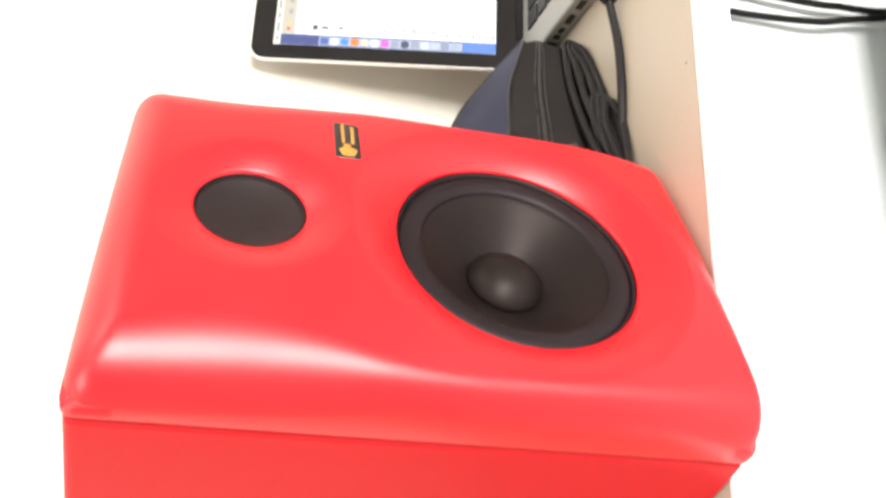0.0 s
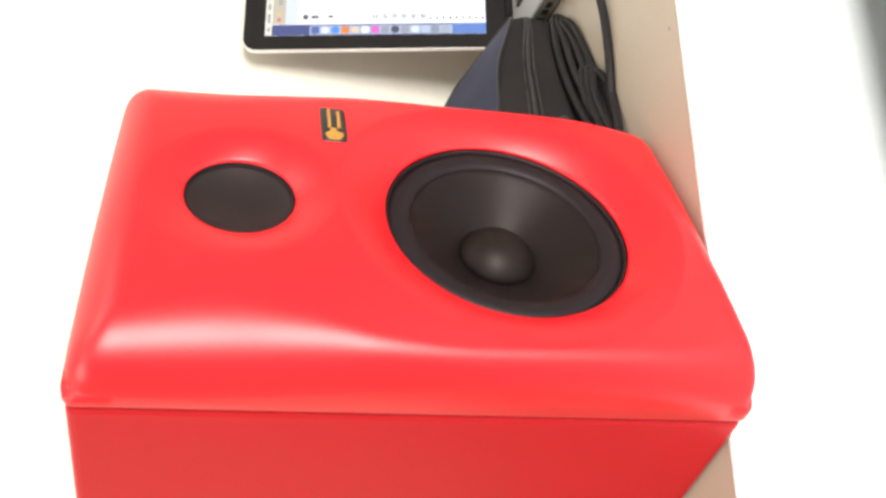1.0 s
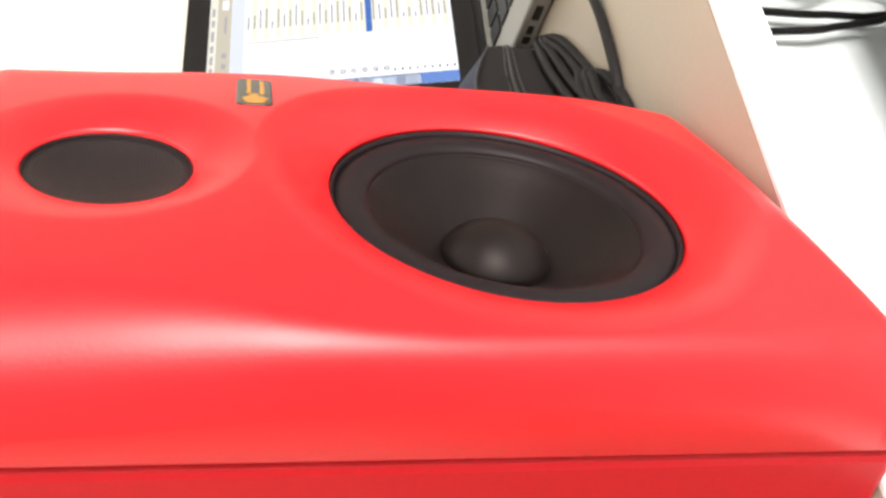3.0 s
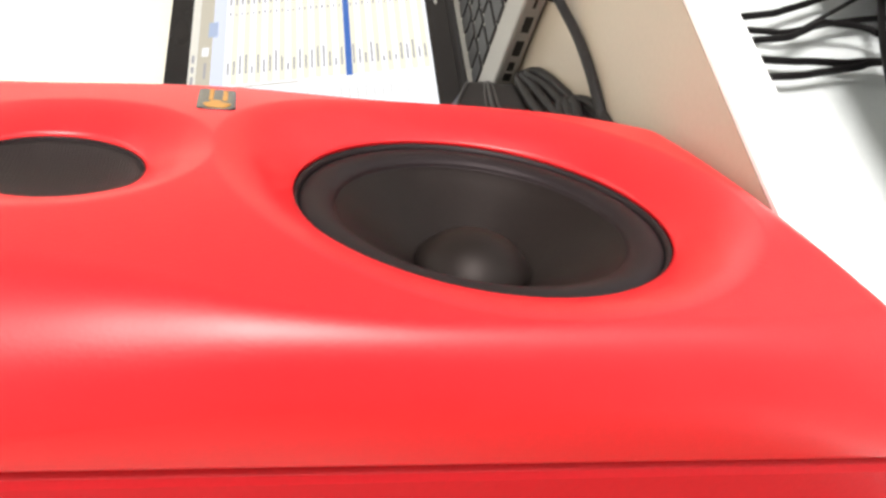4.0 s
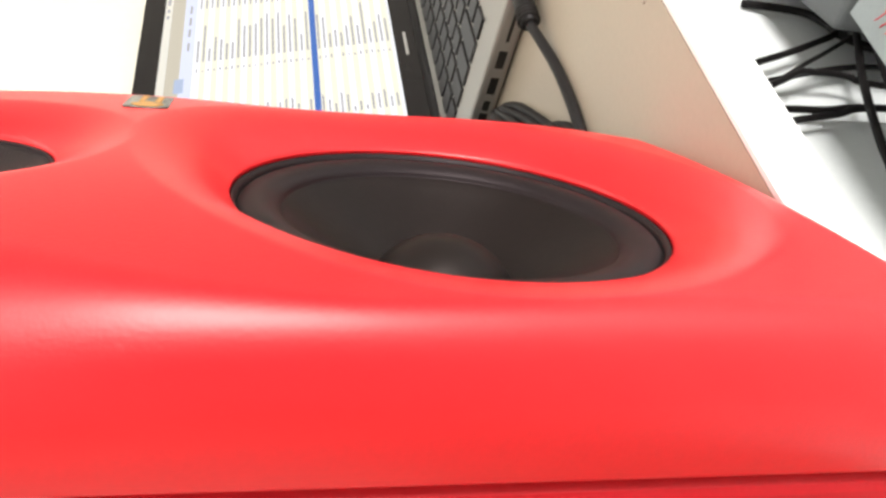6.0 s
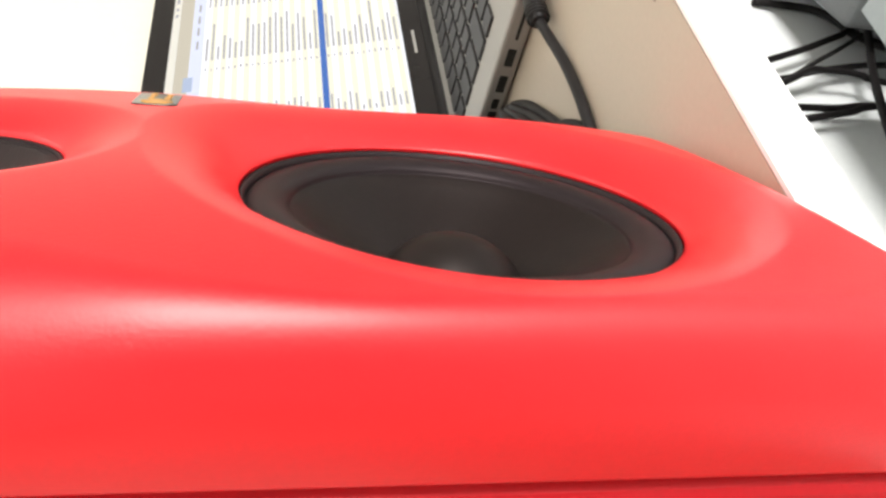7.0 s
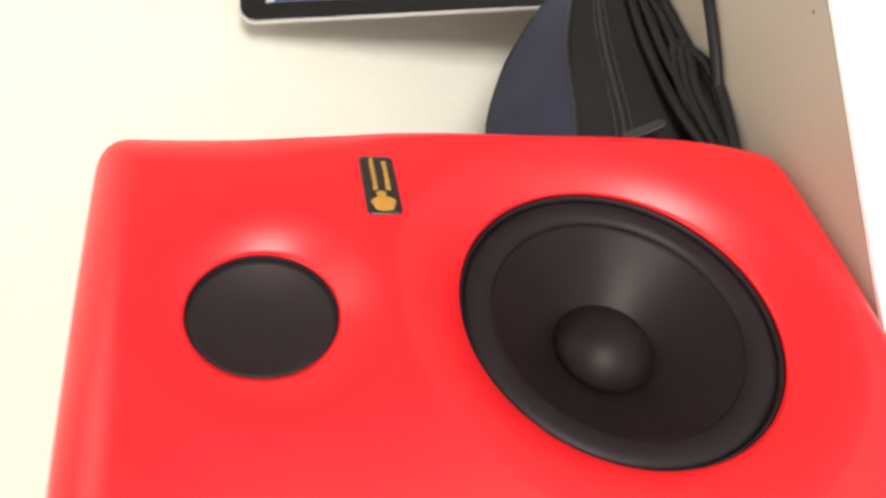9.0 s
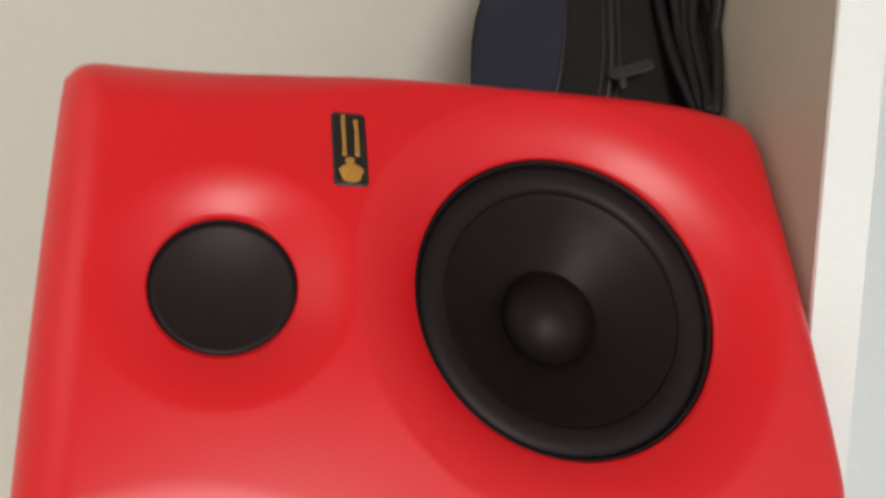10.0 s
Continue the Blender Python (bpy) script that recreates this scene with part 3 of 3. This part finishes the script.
# plug and its cable
plug = thing("audio_cable", pose(0, 0, TOP), "black audio cable with a thick moulded plug, in the laptop", "cable")
boot = [(0.2495, 0.0722, 0.0085), (0.2450, 0.0722, 0.0090), (0.2330, 0.0728, 0.0095), (0.2215, 0.0738, 0.0095)]
part("plug_boot", tube(boot, lambda t: 0.0028 if t < 0.12 else (0.0062 if t < 0.72 else 0.0062 - 0.006 * (t - 0.72)), 16, 6), CABLE, plug, "thick black strain relief")
for i in range(4):
    part("boot_rib", tube([(0.2245 + 0.0026 * i, 0.0736 - 0.0002 * i, 0.0095), (0.2255 + 0.0026 * i, 0.0735 - 0.0002 * i, 0.0095)], 0.0066, 16, 2), CABLE, plug)
run = [(0.2225, 0.0737, 0.0095), (0.208, 0.0745, 0.0062), (0.188, 0.0740, 0.0036), (0.163, 0.0725, 0.0034), (0.140, 0.0730, 0.0034), (0.120, 0.0755, 0.0034), (0.104, 0.0800, 0.0034), (0.090, 0.0860, 0.0034), (0.079, 0.0930, 0.0034)]
part("cord", tube(run, 0.0030, 12, 8), CABLE, plug)

# ---- the zip case between loudspeaker and laptop ----
CASE_TURN = 26.0
case = thing("zip_case", pose(0.100, 0.085, TOP, 0, 0, CASE_TURN), "soft black zip case with a sloping navy lid on the shelf", "bag")


def case_ring(k, n=72):
    """Plan of the case: a long round-ended shape, 60 mm deep."""
    a = 2 * math.pi * k / n
    c, s = math.cos(a), math.sin(a)
    x = 0.0750 + 0.0940 * math.copysign(abs(c) ** 0.55, c)
    y = 0.0320 + 0.0310 * math.copysign(abs(s) ** 0.6, s)
    if x > 0.10:
        x += 0.012 * (y / 0.06) * ((x - 0.10) / 0.06)
    return x, y


def case_height(x, y):
    """It slopes down towards one end, and up towards the back."""
    near = 0.075 - 0.008 * max(0, x) / 0.07 - 0.024 * max(0.0, (x - 0.06) / 0.10) ** 1.4
    far = 0.106 - 0.006 * max(0, x) / 0.06 - 0.041 * max(0.0, (x - 0.06) / 0.12) ** 1.5
    f = min(1.0, max(0.0, y / 0.062))
    return near + (far - near) * f


CXM, CYM = 0.0735, 0.032
N = 72
bm = bmesh.new()
levels = []
for f, out in ((0.0, -0.003), (0.03, 0.0), (0.25, 0.0025), (0.5, 0.003), (0.75, 0.002), (0.95, 0.0005), (1.0, -0.001)):
    loop = []
    for k in range(N):
        x, y = case_ring(k)
        d = Vector((x - CXM, y - CYM)).normalized()
        wob = 0.0010 * math.sin(7 * k / N * 2 * math.pi + 9 * f)
        loop.append(bm.verts.new((x + d.x * (out + wob), y + d.y * (out + wob), f * case_height(x, y) + 0.0004)))
    levels.append(loop)
for a, b in zip(levels, levels[1:]):
    for i in range(N):
        bm.faces.new((a[i], a[(i + 1) % N], b[(i + 1) % N], b[i]))
bm.faces.new(levels[0][::-1])
part("gusset", bm, CANVAS, case, "black canvas side")
bm = bmesh.new()
levels = []
for s in (1.0, 0.95, 0.85, 0.65, 0.45, 0.22):
    loop = []
    for k in range(N):
        x, y = case_ring(k)
        px, py = CXM + (x - CXM) * s, CYM + (y - CYM) * s
        loop.append(bm.verts.new((px, py, case_height(px, py) + 0.0004 + 0.0022 * (1 - s ** 2.5))))
    levels.append(loop)
tip = bm.verts.new((CXM, CYM, case_height(CXM, CYM) + 0.0026))
for a, b in zip(levels, levels[1:]):
    for i in range(N):
        bm.faces.new((a[i], a[(i + 1) % N], b[(i + 1) % N], b[i]))
for i in range(N):
    bm.faces.new((levels[-1][i], levels[-1][(i + 1) % N], tip))
part("lid_panel", bm, NAVY, case, "navy coated lid")


def case_line(f, out, step=3):
    pts = []
    for k in range(0, N, step):
        x, y = case_ring(k)
        d = Vector((x - CXM, y - CYM)).normalized()
        pts.append((x + d.x * out, y + d.y * out, f * case_height(x, y) + 0.0006))
    return pts


part("piping", tube(case_line(1.0, -0.0002), 0.0012, 8, 3, True), PIPING, case, "black edge piping")
part("zip_teeth", tube(case_line(0.66, 0.0026), 0.0013, 8, 3, True), ZIP, case, "dark zip")
part("zip_seam", tube(case_line(0.72, 0.0022), 0.0007, 8, 3, True), ZIP, case)
part("zip_seam", tube(case_line(0.60, 0.0030), 0.0007, 8, 3, True), ZIP, case)
pull = part("zip_pull", slab(-0.0035, 0.0035, -0.011, 0.011, -0.0010, 0.0010, 0.003, 0.0004, 5), ZIP, case, "small metal zip pull")
pull.matrix_local = pose(0.0020, -0.0056, 0.0440, 62, 0, 12)
part("zip_slider", box(-0.0085, -0.0015, -0.0050, -0.0012, 0.0468, 0.0508, 0.0012, 2), ZIP, case, "small metal slider", smooth=False)

# coiled cable leaning on the case
coil = thing("coiled_cable", pose(0.100, 0.085, TOP, 0, 0, CASE_TURN), "coil of black cable leaning on the zip case", "cable")
for i in range(3):
    w, h = -0.0062 - 0.0034 * i, 0.0200 - 0.0062 * i
    loop = [(-0.022, w, 0.010), (0.012, w - 0.001, h), (0.060, w, h + 0.001), (0.105 - 0.004 * i, w + 0.001, h * 0.85), (0.146 - 0.008 * i, w + 0.003, 0.0080), (0.128 - 0.007 * i, w - 0.002, 0.0038), (0.060, w - 0.003, 0.0036), (0.005, w - 0.002, 0.0036)]
    part("loop", tube(loop, 0.0029, 10, 8, True), CABLE, coil)
for i in range(3):
    w = -0.0128 - 0.0031 * i
    loop = [(-0.024, w + 0.005, 0.0075), (0.020, w + 0.004, 0.0150 - 0.002 * i), (0.050 - 0.005 * i, w + 0.001, 0.0130 - 0.002 * i), (0.066 - 0.008 * i, w, 0.0070), (0.054 - 0.008 * i, w - 0.003, 0.0034), (0.012, w - 0.002, 0.0034)]
    part("loop", tube(loop, 0.0029, 10, 8, True), CABLE, coil)

# ---- under the shelf: hanging cables, a grey unit and a carton ----


def hanging_cable(points, r):
    """A cable that comes down the wall from behind the shelf; points are x, depth and drop below the shelf's top."""
    ob = part("hanging_cable", tube([(x, y, TOP + z) for x, y, z in points], r, 10, 8), CABLE)
    return tagged(ob, "black power cable hanging down the wall under the shelf", "cable", "cables under the shelf")


hanging_cable([(0.470, 0.289, -0.030), (0.490, 0.288, -0.20), (0.518, 0.275, -0.355), (0.535, 0.275, -0.397), (0.565, 0.275, -0.455), (0.591, 0.272, -0.505), (0.614, 0.268, -0.557), (0.63, 0.262, -0.735)], 0.0040)
hanging_cable([(0.478, 0.289, -0.030), (0.492, 0.285, -0.22), (0.494, 0.277, -0.354), (0.493, 0.275, -0.375), (0.503, 0.275, -0.404), (0.513, 0.274, -0.430), (0.526, 0.275, -0.465), (0.538, 0.275, -0.505), (0.546, 0.275, -0.549), (0.55, 0.26, -0.735)], 0.0036)
hanging_cable([(0.455, 0.289, -0.030), (0.462, 0.285, -0.22), (0.474, 0.270, -0.355), (0.487, 0.268, -0.390), (0.506, 0.266, -0.423), (0.510, 0.267, -0.447), (0.512, 0.268, -0.473), (0.509, 0.268, -0.490), (0.500, 0.268, -0.523), (0.48, 0.26, -0.735)], 0.0038)
hanging_cable([(0.440, 0.289, -0.030), (0.448, 0.285, -0.20), (0.452, 0.280, -0.356), (0.457, 0.280, -0.397), (0.461, 0.280, -0.441), (0.468, 0.276, -0.506), (0.475, 0.27, -0.735)], 0.0040)
hanging_cable([(0.412, 0.289, -0.030), (0.420, 0.286, -0.25), (0.426, 0.278, -0.356), (0.438, 0.277, -0.402), (0.451, 0.276, -0.450), (0.460, 0.270, -0.502), (0.465, 0.262, -0.735)], 0.0040)
hanging_cable([(0.505, 0.283, -0.400), (0.516, 0.262, -0.432), (0.550, 0.266, -0.478), (0.582, 0.264, -0.524), (0.601, 0.262, -0.550), (0.64, 0.26, -0.60), (0.66, 0.26, -0.735)], 0.0026)
hanging_cable([(0.680, 0.262, -0.590), (0.612, 0.258, -0.546), (0.563, 0.257, -0.522), (0.497, 0.257, -0.491), (0.429, 0.258, -0.466), (0.368, 0.262, -0.451), (0.300, 0.27, -0.447), (0.24, 0.28, -0.50), (0.22, 0.28, -0.735)], 0.0046)
hanging_cable([(0.670, 0.254, -0.575), (0.608, 0.250, -0.552), (0.555, 0.249, -0.534), (0.490, 0.249, -0.512), (0.425, 0.250, -0.492), (0.360, 0.254, -0.480), (0.310, 0.26, -0.56), (0.30, 0.26, -0.735)], 0.0040)
hanging_cable([(0.680, 0.290, -0.440), (0.663, 0.282, -0.508), (0.631, 0.275, -0.525), (0.596, 0.270, -0.530), (0.56, 0.262, -0.575), (0.55, 0.25, -0.735)], 0.0050)

unit = thing("grey_unit", pose(0.529, 0.227, 0, 0, 0, 8), "dark grey plastic equipment unit standing on the floor", "equipment")
part("housing", box(0.0, 0.30, -0.30, 0.0, 0.012, TOP - 0.45, 0.008, 3), GREYBOX, unit, smooth=False)
for x in (0.03, 0.27):
    for y in (-0.27, -0.03):
        part("foot", box(x - 0.012, x + 0.012, y - 0.012, y + 0.012, 0.0, 0.0125, 0.002, 1), RUBBER, unit, smooth=False)
carton = thing("carton", pose(0.467, 0.171, 0, 0, 0, -4), "light grey carton with red print, standing on the floor", "box")
part("carton_body", box(-0.30, 0.0, -0.36, 0.0, 0.0, TOP - 0.40, 0.0015, 2), CARD, carton, smooth=False)
part("carton_flap", box(-0.298, -0.002, -0.178, -0.002, TOP - 0.4001, TOP - 0.3985, 0.0005, 1), CARD, carton, smooth=False)
for i in range(5):
    part("print_bar", tube([(-0.035 - 0.010 * i, -0.018, TOP - 0.3982), (-0.040 - 0.010 * i, -0.030, TOP - 0.3982), (-0.036 - 0.010 * i, -0.040, TOP - 0.3982)], 0.0008, 6, 4), REDINK, carton)
